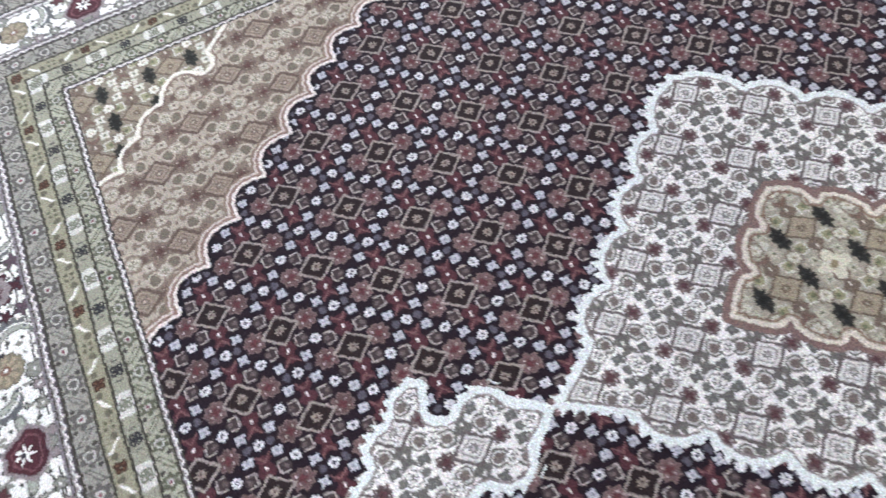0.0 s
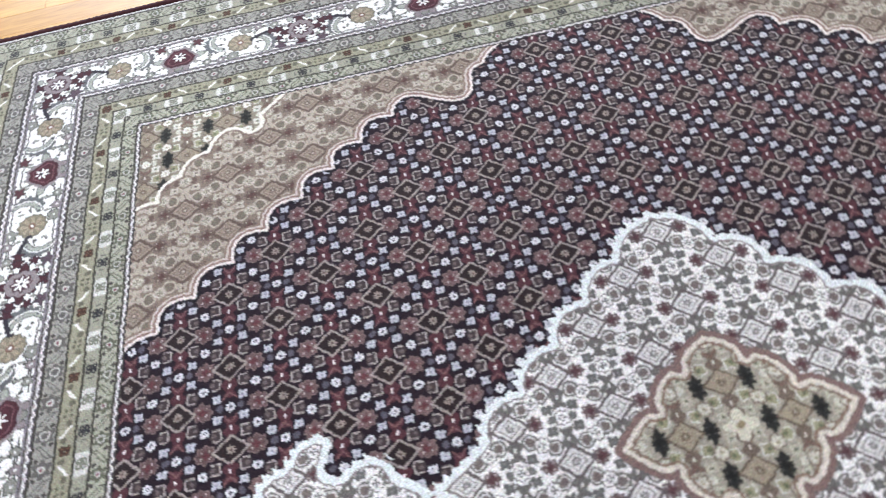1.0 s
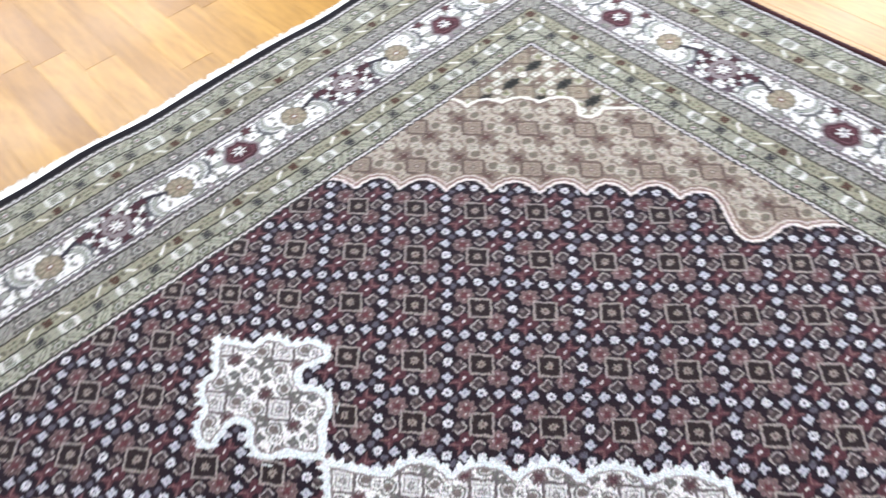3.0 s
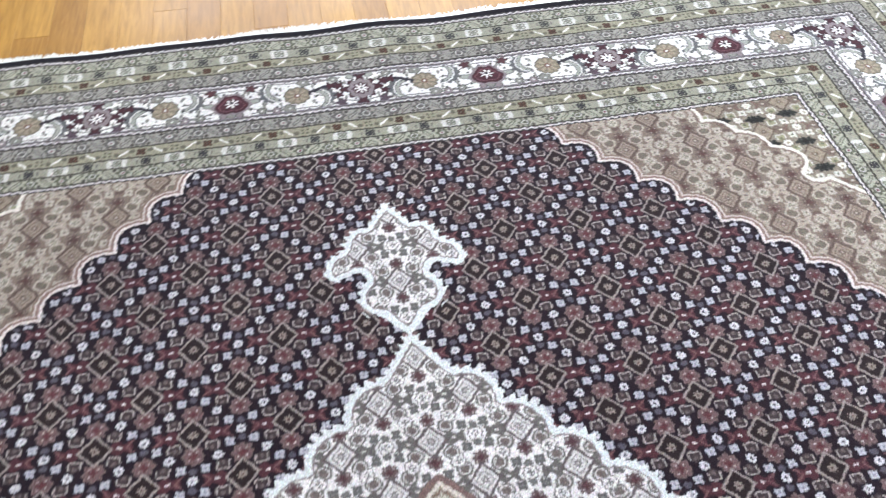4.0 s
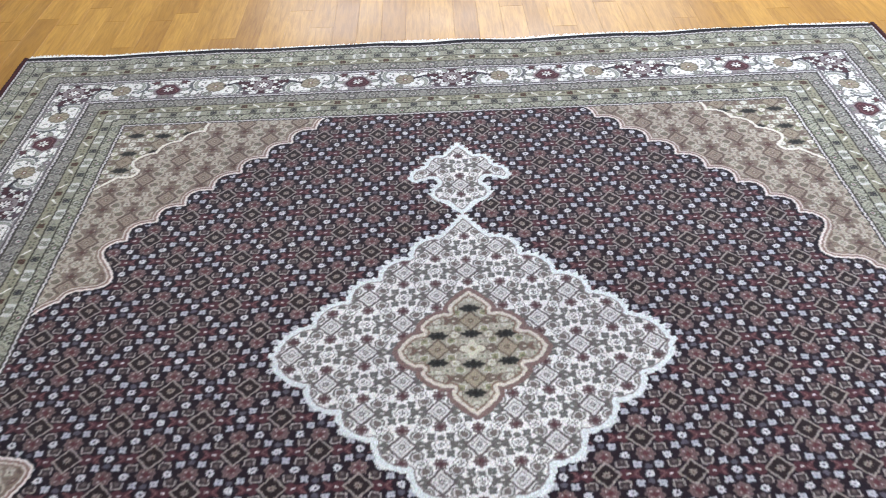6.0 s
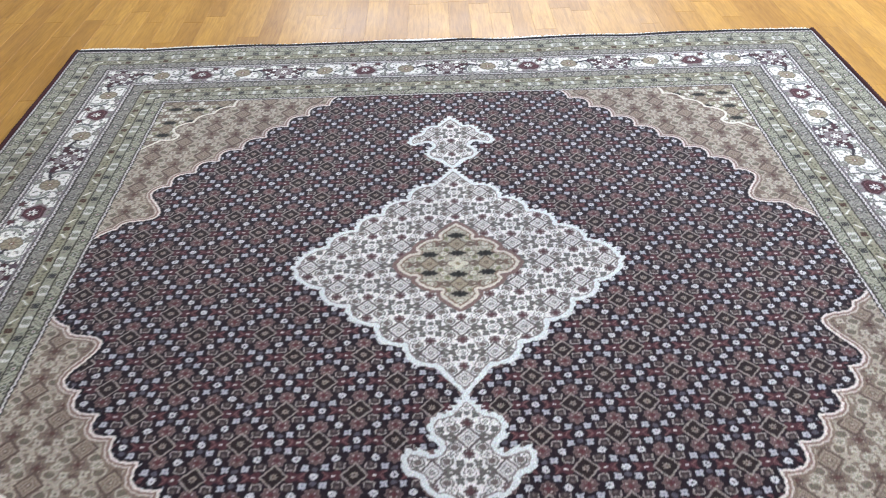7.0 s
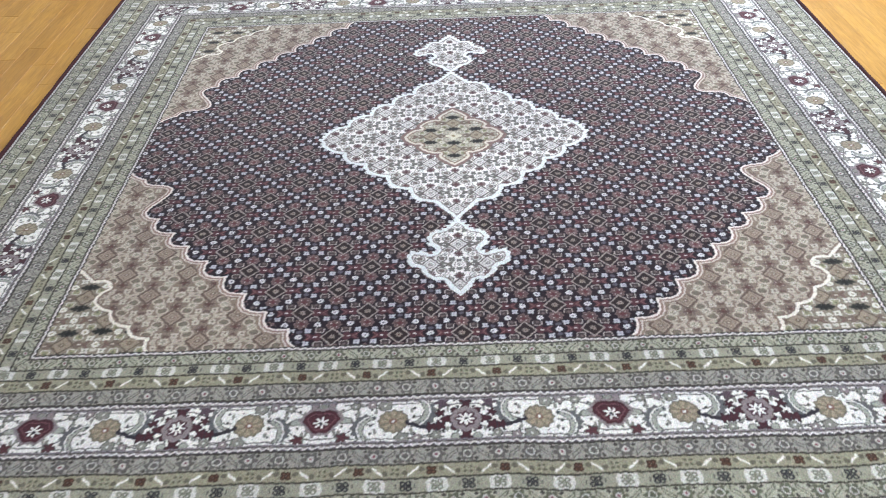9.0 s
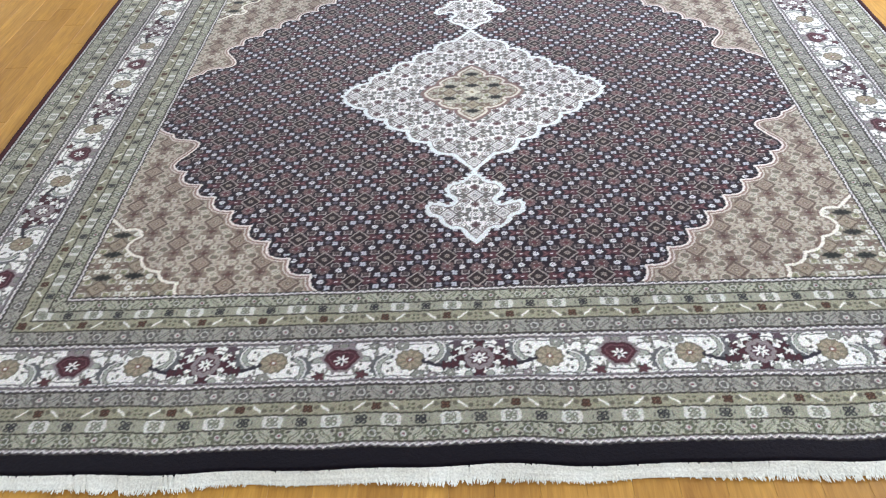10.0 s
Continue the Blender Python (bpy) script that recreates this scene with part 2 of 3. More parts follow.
def lattice(col, i, n, pal):
    """The fish lattice: a diamond with hooked leaves in each cell, rosettes and red palmettes at its points, and rows of small flowers between the cells."""
    u, w = (i + n + 1) / 2, (i - n - 1) / 2
    ku, kw = np.round(u), np.round(w)
    fu, fw = u - ku, w - kw
    p, q = np.abs(fu + fw) * PX, np.abs(fu - fw) * PY
    tone = 0.5 + 0.5 * np.sin(ku * 12.9 + kw * 78.2 + 3 * np.sin(ku * 3.1 - kw * 1.7))
    big = 1.0 if pal["halo"] else 1.2
    # small fillers beside the crossings
    lay(col, np.hypot(p / 0.95, (q - 0.0545) / 0.8) - 0.0055 * big, pal["filler"])
    # hooked leaves outside each side of the diamond
    lp, lq = p - 0.0235, q - 0.0200
    r = np.hypot(lp / 1.1, lq)
    if pal["rings"]:
        lay(col, r - 0.0108, pal["leaf"])
        lay(col, r - 0.0078, pal["hook"])
        lay(col, r - 0.0060, pal["leaf_eye"])
    else:
        lay(col, r - 0.0070, pal["leaf"])
        lay(col, np.hypot(lp, lq - 0.0018) - 0.0030, pal["leaf_eye"])
        arm = np.maximum(np.abs(lp) - 0.0076, np.abs(lq + 0.0008) - 0.0066)
        hook = np.abs(np.maximum(arm, np.hypot(lp, lq) - 0.0094)) - 0.0010
        lay(col, np.maximum(hook, lq - 0.0035), pal["hook"])
    # palmettes on the points across
    body = q - 0.0082 - 0.0026 * np.cos((p - 0.0265) * 330)
    lay(col, np.maximum(body, np.abs(p - 0.0325) - 0.0135), pal["palm"])
    lay(col, np.maximum(np.abs(q - 0.9 * (p - 0.0385)) - 0.0017, np.abs(p - 0.0435) - 0.0060), pal["fork"])
    lay(col, np.maximum(np.abs(p - 0.0305) - 0.0028, q - 0.0012), pal["dash"])
    # rosettes on the points along
    rp, rq = p, q - 0.0318
    r, t = np.hypot(rp, rq), np.arctan2(rq, rp)
    if pal["brush"]:
        rose = np.hypot(rp / 1.5, rq / 0.8) - 0.0118 - 0.0016 * np.cos(9 * t)
    else:
        rose = r - (0.0108 if pal["rings"] else 0.0132) - 0.0013 * np.cos(8 * t)
    lay(col, rose, pal["rim"])
    a = np.clip(0.5 - (rose + 0.0018) / AA, 0, 1)[:, None]
    col[:] = col * (1 - a) + (np.float32(pal["rosette"]) * (0.78 + 0.44 * tone[:, None])) * a
    lay(col, r - 0.0046 - 0.0014 * np.cos(4 * t), pal["eye"])
    lay(col, np.hypot(rp - 0.0052, np.abs(rq) - 0.0052) - 0.0011, pal["dot"])
    # the diamond, its points on the axes
    d = (p / PX + q / PY) * 0.5 * 0.091
    lay(col, d - (0.0180 if pal["rings"] else 0.0166), pal["line"])
    lay(col, d - 0.0137, pal["inner"])
    r, t = np.hypot(p, q), np.arctan2(q, p)
    if pal["rings"]:
        lay(col, np.abs(d - 0.0092) - 0.0009, pal["core"])
    lay(col, r - 0.0054 - 0.0012 * np.cos(8 * t), pal["core"])
    lay(col, r - 0.0018, pal["core_eye"])
    # rows of flowers on the cell edges
    for k in range(5):
        bp, bq = p - PX * (1 - k / 4), q - PY * k / 4
        r, t = np.hypot(bp, bq), np.arctan2(bq, bp)
        if pal["halo"]:
            lay(col, r - 0.0084, pal["halo"])
        elif k % 2 == 0:
            lay(col, np.abs(r - 0.0098 - 0.0008 * np.cos(8 * t)) - 0.0009, pal["palm"])
        if k % 2:
            lay(col, r - (0.0060 - 0.0013 * np.cos(4 * t)) * big, pal["bud"])
            lay(col, r - 0.0018 * big, pal["bud_heart"])
        else:
            lay(col, r - (0.0061 + 0.0007 * np.cos(8 * t)) * big * (1.1 if pal["rings"] else 1), pal["flower"])
            lay(col, np.maximum(r - (0.0055 if pal["rings"] else 0.0027), -0.3 * AA - 0.0012 * np.cos(4 * t)), pal["heart"])


def scallops(x, y, ax, ay, bx, by, count, bulge):
    """Distance to a row of lobes between two points (negative inside a lobe), and the running angle on them."""
    d = np.full_like(x, 9)
    chord = math.hypot(bx - ax, by - ay) / count
    r = (chord * chord / 4 + bulge * bulge) / (2 * bulge)
    nx, ny = (by - ay), -(bx - ax)
    n = math.hypot(nx, ny)
    nx, ny = nx / n, ny / n
    if nx + ny < 0:
        nx, ny = -nx, -ny
    for k in range(count):
        f = (k + 0.5) / count
        cx, cy = ax + (bx - ax) * f - nx * (r - bulge), ay + (by - ay) * f - ny * (r - bulge)
        d = np.minimum(d, np.hypot(x - cx, y - cy) - r)
    return d


def teeth(x, y, pitch, high):
    """Small flames that fray an outline."""
    s = (x - y) / pitch
    return high * (2 * np.abs(s - np.floor(s) - 0.5)) * (0.7 + 0.3 * np.sin(7.3 * s))


def medallion(x, y):
    a = np.abs(y)
    d = (1.03 * x + a - 0.356) / 1.436
    d = np.minimum(d, scallops(x, a, 0.052, 0.303, 0.276, 0.073, 4, 0.0175))
    d = np.minimum(d, np.hypot(x - 0.262, a) - 0.074)
    d = np.minimum(d, np.maximum((x - (0.378 - a) * 0.66) * 0.83, 0.27 - a))
    return d


def curve(points, fine=7):
    """A smooth line through a few points."""
    p = np.array([points[0], *points, points[-1]], float)
    t = np.linspace(0, 1, fine, endpoint=False)[:, None]
    out = [0.5 * (2 * b + (c - a) * t + (2 * a - 5 * b + 4 * c - d) * t * t + (3 * b - a - 3 * c + d) * t ** 3) for a, b, c, d in zip(p, p[1:], p[2:], p[3:])]
    return np.concatenate(out + [p[-1:]])


def arcs(cusps, bulge, fine=7):
    """Scallops from cusp to cusp, bulging away from the rug's middle."""
    out = []
    for (ax, ay), (bx, by) in zip(cusps, cusps[1:]):
        nx, ny = by - ay, ax - bx
        n = math.hypot(nx, ny) * (1 if nx + ny > 0 else -1)
        for k in range(fine):
            f = k / fine
            g = bulge * (1 - (2 * f - 1) ** 2)
            out.append((ax + (bx - ax) * f + nx / n * g, ay + (by - ay) * f + ny / n * g))
    return out + [cusps[-1]]


def outlined(x, a, line, close):
    """Signed distance to an outline (negative within line and its closing points)."""
    d = np.full(len(x), 9.0, np.float32)
    inside = np.zeros(len(x), bool)
    line = [tuple(map(float, p)) for p in line]
    ring = line + close
    for k, (p, q) in enumerate(zip(ring, ring[1:] + ring[:1])):
        ex, ey = q[0] - p[0], q[1] - p[1]
        px, py = x - p[0], a - p[1]
        if k < len(line) - 1:
            f = np.clip((px * ex + py * ey) / (ex * ex + ey * ey + 1e-12), 0, 1)
            d = np.minimum(d, np.hypot(px - f * ex, py - f * ey))
        if ey:
            inside ^= ((p[1] > a) != (q[1] > a)) & (px < ex * (a - p[1]) / ey)
    return np.where(inside, -d, d)


def within(x, a, box, line, close):
    """outlined(), worked out only inside a box."""
    out = np.full(len(x), 9.0, np.float32)
    k = (x >= box[0]) & (x <= box[1]) & (a >= box[2]) & (a <= box[3])
    out[k] = outlined(x[k], a[k], line, close)
    return out


PENDANT_LINE = curve([(0, 0.370), (0.017, 0.389), (0.031, 0.409), (0.052, 0.417), (0.064, 0.437), (0.061, 0.461), (0.047, 0.481), (0.056, 0.497), (0.078, 0.491), (0.098, 0.487), (0.108, 0.507), (0.099, 0.534), (0.078, 0.547),
                      (0.070, 0.569), (0.054, 0.586), (0.035, 0.588), (0.022, 0.608), (0, 0.639)])
LOBES = [(0.264, 0.778), (0.326, 0.722), (0.375, 0.668), (0.425, 0.611), (0.474, 0.555), (0.524, 0.498), (0.574, 0.443), (0.619, 0.391), (0.666, 0.334)]
SPANDREL_LINE = [(0.258, 0.80)] + arcs(LOBES, 0.025) + [tuple(p) for p in curve([(0.666, 0.334), (0.688, 0.329), (0.703, 0.309), (0.698, 0.284), (0.681, 0.257), (0.667, 0.228), (0.668, 0.207), (0.684, 0.195), (0.711, 0.190)])[1:-1]] + arcs([(0.711, 0.190), (0.743, 0.162), (0.792, 0.108)], 0.009)
CORNER_LINE = arcs([(0.553, 0.79), (0.586, 0.733), (0.633, 0.696), (0.679, 0.649)], 0.013) + [tuple(p) for p in curve([(0.679, 0.649), (0.704, 0.639), (0.722, 0.615), (0.714, 0.592), (0.702, 0.580), (0.706, 0.563), (0.722, 0.553), (0.743, 0.555)])[1:]] + [(0.79, 0.505)]
FOIL_LINE = curve([(0, 0.144), (0.022, 0.123), (0.038, 0.102), (0.036, 0.086), (0.050, 0.086), (0.073, 0.073), (0.087, 0.054), (0.082, 0.040), (0.100, 0.036), (0.117, 0.019), (0.126, 0)])


def pendant(x, a):
    return within(x, a, (0, 0.13, 0.34, 0.66), PENDANT_LINE, [])


def spandrel(x, a):
    """Negative in the corner pieces of the field."""
    return within(x, a, (0.22, 0.8, 0.05, 0.8), SPANDREL_LINE, [(0.95, 0.09), (0.95, 0.95), (0.262, 0.95)])


def corner_piece(x, a):
    return within(x, a, (0.5, 0.8, 0.46, 0.8), CORNER_LINE, [(0.95, 0.505), (0.95, 0.95), (0.553, 0.95)])


def quatrefoil(x, y):
    return within(x, np.abs(y), (0, 0.2, 0, 0.2), FOIL_LINE, [(-0.01, -0.01), (-0.01, 0.143)])


PALE, MAROON, RED, MAUVE, SAGE, INK = (0.70, 0.70, 0.67), (0.056, 0.021, 0.027), (0.066, 0.022, 0.029), (0.22, 0.19, 0.195), (0.21, 0.215, 0.19), (0.03, 0.027, 0.035)


def motif(col, sd, fill, edge=INK):
    lay(col, sd - 0.0017, edge)
    lay(col, sd, fill)


def star(m, s, x, y, r, points, depth):
    return np.hypot(m - x, s - y) - r - depth * np.cos(points * np.arctan2(s - y, m - x))


def main_border(col, v, s):
    """The ivory band: palmettes, rosettes and sickle leaves; v runs along in metres of design, s outward across."""
    DULL, MIST = (0.06, 0.06, 0.056), (0.305, 0.325, 0.285)
    from_star, from_shield = near(v, 0.48), near(v, 0.48, 0.5)
    m = np.abs(from_star)
    # thin rails and winding stems
    for side in (1, -1):
        lay(col, np.maximum(np.abs(s * side - 0.0375) - 0.0013, np.abs(m - 0.12) - 0.085), DULL)
        stem = s * side - 0.020 - 0.014 * np.sin((m - 0.03 * side) * 2 * math.pi / 0.16)
        lay(col, np.abs(stem) - 0.0014, DULL)
    # small diamonds and buds strewn between
    lay(col, np.abs(near(v, 0.040, 0.5)) + np.abs(near(s, 0.030, 0.5)) - 0.0058, DULL)
    lay(col, np.abs(near(v, 0.040, 0.5)) + np.abs(near(s, 0.030, 0.5)) - 0.0028, MIST)
    lay(col, np.hypot(near(v, 0.030), near(s, 0.044, 0.5)) - 0.0040 - 0.002 * np.cos(near(v, 0.03) * 700), SAGE)
    lay(col, np.hypot(near(v, 0.024, 0.5), near(s, 0.018, 0.5)) - 0.0024 - 0.0016 * np.sin(v * 523), DULL)
    # sickle leaves: feathered, with a dark back
    for c, side in ((0.076, -1), (0.163, 1)):
        lean = -1 if c < 0.1 else 1
        px, py = (m - c), (s - side * 0.014)
        outer = np.hypot(px / 0.95, py) - 0.027 - 0.0022 * np.cos(np.arctan2(py, px) * 13)
        inner = np.hypot((px + lean * 0.017) / 0.95, py - side * 0.006) - 0.0255
        d = np.maximum(outer, -inner)
        lay(col, d - 0.0025, PALE)
        motif(col, d, MIST, DULL)
        ripple = 0.003 * np.cos(np.arctan2(py, px) * 14)
        lay(col, np.maximum(d, -(np.hypot((px + lean * 0.009) / 0.95, py - side * 0.004) - 0.0255 - ripple)), (0.11, 0.115, 0.12))
        lay(col, np.abs(np.hypot((px + lean * 0.012) / 0.95, py - side * 0.004) - 0.030) - 0.0012 + 9 * (d > 0), PALE)
        lay(col, star(px, py, -lean * 0.016, -side * 0.022, 0.0055, 3, 0.002), (0.05, 0.055, 0.06))
    # rosettes with their knots of leaves
    r, t = np.hypot(m - 0.12, s), np.arctan2(s, m - 0.12)
    lay(col, r - 0.0305, PALE)
    motif(col, r - 0.0235 - 0.0012 * np.cos(12 * t), (0.19, 0.17, 0.125), (0.10, 0.09, 0.07))
    lay(col, np.maximum(r - 0.0205, -(np.cos(8 * t) + 0.2) * 0.006), (0.30, 0.255, 0.185))
    lay(col, r - 0.0065, (0.17, 0.10, 0.075))
    lay(col, r - 0.0026, PALE)
    for a, b, rr, fill in ((0.135, -0.035, 0.0105, SAGE), (0.106, 0.036, 0.0105, SAGE), (0.158, -0.037, 0.0075, MAUVE), (0.082, 0.038, 0.0075, MAUVE), (0.185, -0.034, 0.007, SAGE), (0.05, 0.034, 0.0075, SAGE)):
        motif(col, star(m, s, a, b, rr, 5, 0.0012), fill, DULL)
        lay(col, np.hypot(m - a, s - b) - 0.002, PALE)
    # red shields
    a = np.abs(from_shield)
    lay(col, np.maximum(np.abs(a - 0.016 - 0.35 * np.maximum(s, 0)) - 0.0025, np.abs(s - 0.022) - 0.021), SAGE)
    motif(col, star(a, s, 0.037, 0.034, 0.0085, 5, 0.003), (0.085, 0.035, 0.04), DULL)
    motif(col, np.hypot((a - 0.038) / 1.9, s + 0.010 - 0.15 * a) - 0.0065, MIST, DULL)
    motif(col, np.hypot(a - 0.014, s + 0.037) - 0.0065, MAUVE, DULL)
    motif(col, np.hypot(a, s + 0.035) - 0.0075, SAGE, DULL)
    shield = np.maximum((a + 0.72 * s) * 0.81 - 0.0198, np.hypot(a / 1.3, s + 0.004) - 0.0240 + 0.0016 * np.cos(a * 190))
    lay(col, shield - 0.0065, MAUVE)
    motif(col, shield, RED, MAROON)
    lay(col, np.maximum(shield, s + 0.015), MAROON)
    lay(col, np.abs(shield + 0.0055) - 0.0009, (0.15, 0.07, 0.08))
    lay(col, star(from_shield, s, 0, -0.002, 0.0088, 7, 0.0045), PALE)
    lay(col, np.hypot(from_shield, s) - 0.0035, INK)
    # dark star palmettes
    a = m
    r, t = np.hypot(a, s), np.arctan2(s, a)
    motif(col, star(a, s, 0.040, -0.036, 0.0095, 5, 0.0035), (0.085, 0.06, 0.075), DULL)
    motif(col, np.hypot(a - 0.018, s - 0.038) - 0.0065, MIST, DULL)
    for bx, by, br in ((0.043, -0.013, 0.0065), (0.043, 0.014, 0.0085), (0.058, 0.016, 0.0080)):
        motif(col, star(a, s, bx, by, br, 5, 0.0022), MAROON)
    curl = np.abs(s - 0.017 + 0.30 * (a - 0.066) + 14 * (a - 0.074) ** 2) - 0.0042
    lay(col, np.maximum(curl, np.abs(a - 0.079) - 0.015), INK)
    lay(col, np.hypot(a - 0.094, s - 0.004) - 0.0065, INK)
    lay(col, np.hypot(a - 0.091, s - 0.001) - 0.0030, PALE)
    for ex, ey in ((0.0, -0.040), (0.0, 0.040)):
        motif(col, star(a, s, ex, ey, 0.0085, 4, 0.002), MAROON)
    motif(col, r - 0.0305 - 0.0065 * np.cos(8 * t) - 0.004 * np.cos(4 * t), MAROON)
    lay(col, np.hypot(a, s * 0.9) - 0.0245 - 0.001 * np.cos(8 * t), MAUVE)
    lay(col, np.hypot(a, s) - 0.0165 - 0.002 * np.cos(8 * t), (0.07, 0.035, 0.045))
    lay(col, np.hypot(a, s) - 0.0100 - 0.0045 * np.cos(8 * t), PALE)
    lay(col, np.hypot(a, s) - 0.003, INK)


def zigzag(col, v, s, mid, half):
    z = (2 * np.abs(near(v, 0.0135) / 0.0135) - 0.5) * half * 1.25
    lay(col, s - mid - z, (0.27, 0.25, 0.25))
    lay(col, np.abs(s - mid - z) - 0.0013, (0.68, 0.66, 0.65))


def vine_stripe(col, v, s, mid, half, petal, ground):
    """A guard stripe of small rosettes with slanting leaves between them."""
    k = np.round(v / 0.05)
    m, q = v - k * 0.05, s - mid
    r, t = np.hypot(m, q), np.arctan2(q, m)
    odd = (k % 2 == 1)
    h = half / 0.0135
    lay(col, r - (0.0108 + 0.0022 * np.cos(6 * t)) * h, petal)
    lay(col, np.where(odd, r - 0.0048 * h, np.abs(r - 0.0055 * h) - 0.0011), (0.46, 0.455, 0.42))
    lay(col, np.where(odd, r - 0.0025, 1), (0.16, 0.05, 0.07))
    n = near(v, 0.05, 0.5)
    sign = np.where(np.floor(v / 0.05) % 2 == 0, 1, -1)
    lay(col, np.maximum(np.abs(q - sign * n * 0.9) * 0.74 - 0.0035, np.abs(n) - 0.010), petal)
    lay(col, np.maximum(np.abs(q - sign * n * 0.9) * 0.74 - 0.0017, np.abs(n) - 0.0075), ground)
    for o in (-1, 1):
        lay(col, (np.abs(n + o * sign * 0.011) + np.abs(q - 0.008 * o * h)) * 0.8 - 0.0034, (0.06, 0.055, 0.05))


def square_stripe(col, v, s, mid, half):
    """Khaki stripe: dark squares, four dots, and pale bars aslant."""
    q = s - mid
    h = half / 0.0125
    m = near(v, 0.1137, 0.5)
    lay(col, np.hypot(np.abs(m) - 0.0032 * h, np.abs(q) - 0.0032 * h) - 0.0042 * h, (0.055, 0.03, 0.022))
    lay(col, np.hypot(np.abs(m) - 0.0035, np.abs(q) - 0.0035) - 0.0014, (0.14, 0.08, 0.05))
    m = near(v, 0.1137)
    lay(col, np.hypot(np.abs(m) - 0.0042, np.abs(q) - 0.0042) - 0.0026, (0.10, 0.10, 0.07))
    c = np.abs(near(v, 0.1137, 0.5)) - 0.0284
    lay(col, np.hypot(np.abs(c) - 0.013, q - np.sign(c) * 0.003) - 0.0048, (0.12, 0.115, 0.085))
    lay(col, np.maximum(np.abs(q - c * 0.85) * 0.76 - 0.0018, np.abs(c) - 0.0078), (0.70, 0.69, 0.64))


def block_stripe(col, v, s, mid, half):
    """Sage stripe: paired rings, every other pair on a pale block."""
    q = s - mid
    h = half / 0.0125
    m = near(v, 0.097, 0.5)
    lay(col, np.maximum((np.abs(m) - 0.017 + 12 * q * q / 0.0125 * 0.02) * 0.8, np.abs(q) - half * 0.92), (0.55, 0.55, 0.51))
    for ph, ink in ((0.5, (0.17, 0.18, 0.14)), (0.0, (0.03, 0.03, 0.034))):
        m = np.abs(near(v, 0.097, ph))
        lay(col, np.abs(np.hypot(m - 0.0042 * h, np.abs(q) - 0.0042 * h) - 0.0031 * h) - 0.0017, ink)
        lay(col, np.hypot(m, q) - 0.0016, ink)
    m = np.abs(near(v, 0.097))
    lay(col, np.maximum(np.abs(m - 0.0145) - 0.0012, np.abs(q) - 0.004), (0.10, 0.10, 0.09))


GREY_LILAC, KHAKI, SAGE_GROUND, SAGE_PALE = (0.272, 0.268, 0.238), (0.265, 0.258, 0.186), (0.275, 0.278, 0.218), (0.335, 0.34, 0.272)
LINE = (0.045, 0.042, 0.034)
CX, CY = 0.957, 0.944             # centre lines of the ivory band
STRIPES = ((1, 0.046, 0.0575, 0.0905, 0.1185, 0.1465, 0.1765, 0.1885), (-1, 0.046, 0.0575, 0.0895, 0.1165, 0.1395, 0.165, 0.1745))


def guard(col, v, s):
    for side, e0, e1, e2, e3, e4, e5, e6 in STRIPES:
        g = s * side
        for lo, hi, kind in ((e0, e1, 0), (e1, e2, 1), (e2, e3, 2), (e3, e4, 3), (e4, e5, 4), (e5, e6, 0)):
            pick = (g >= lo) & (g < hi)
            if not pick.any():
                continue
            c, vv, gg = col[pick], v[pick], g[pick]
            mid, half = (lo + hi) / 2, (hi - lo) / 2
            c[:] = ((0.075, 0.065, 0.075), GREY_LILAC, KHAKI, SAGE_GROUND, SAGE_PALE)[kind]
            if kind == 0:
                zigzag(c, vv, gg, mid, half * 0.55)
            elif kind == 1:
                vine_stripe(c, vv, gg, mid, half, (0.108, 0.104, 0.096), GREY_LILAC)
            elif kind == 2:
                square_stripe(c, vv, gg, mid, half)
            elif kind == 3:
                block_stripe(c, vv, gg, mid, half)
            else:
                vine_stripe(c, vv + 0.025, gg, mid, half, (0.105, 0.112, 0.08), SAGE_PALE)
            lay(c, np.minimum(gg - lo, hi - gg) - 0.0019, LINE)
            col[pick] = c


FIELD, MEDALLION, PENDANT, SPANDREL, MAIN, INNER, OUTER, END, ROSETTE, CORNERS = range(10)
DESIGN_X, END_S, END_N = 1.1465, -1.171, 1.152


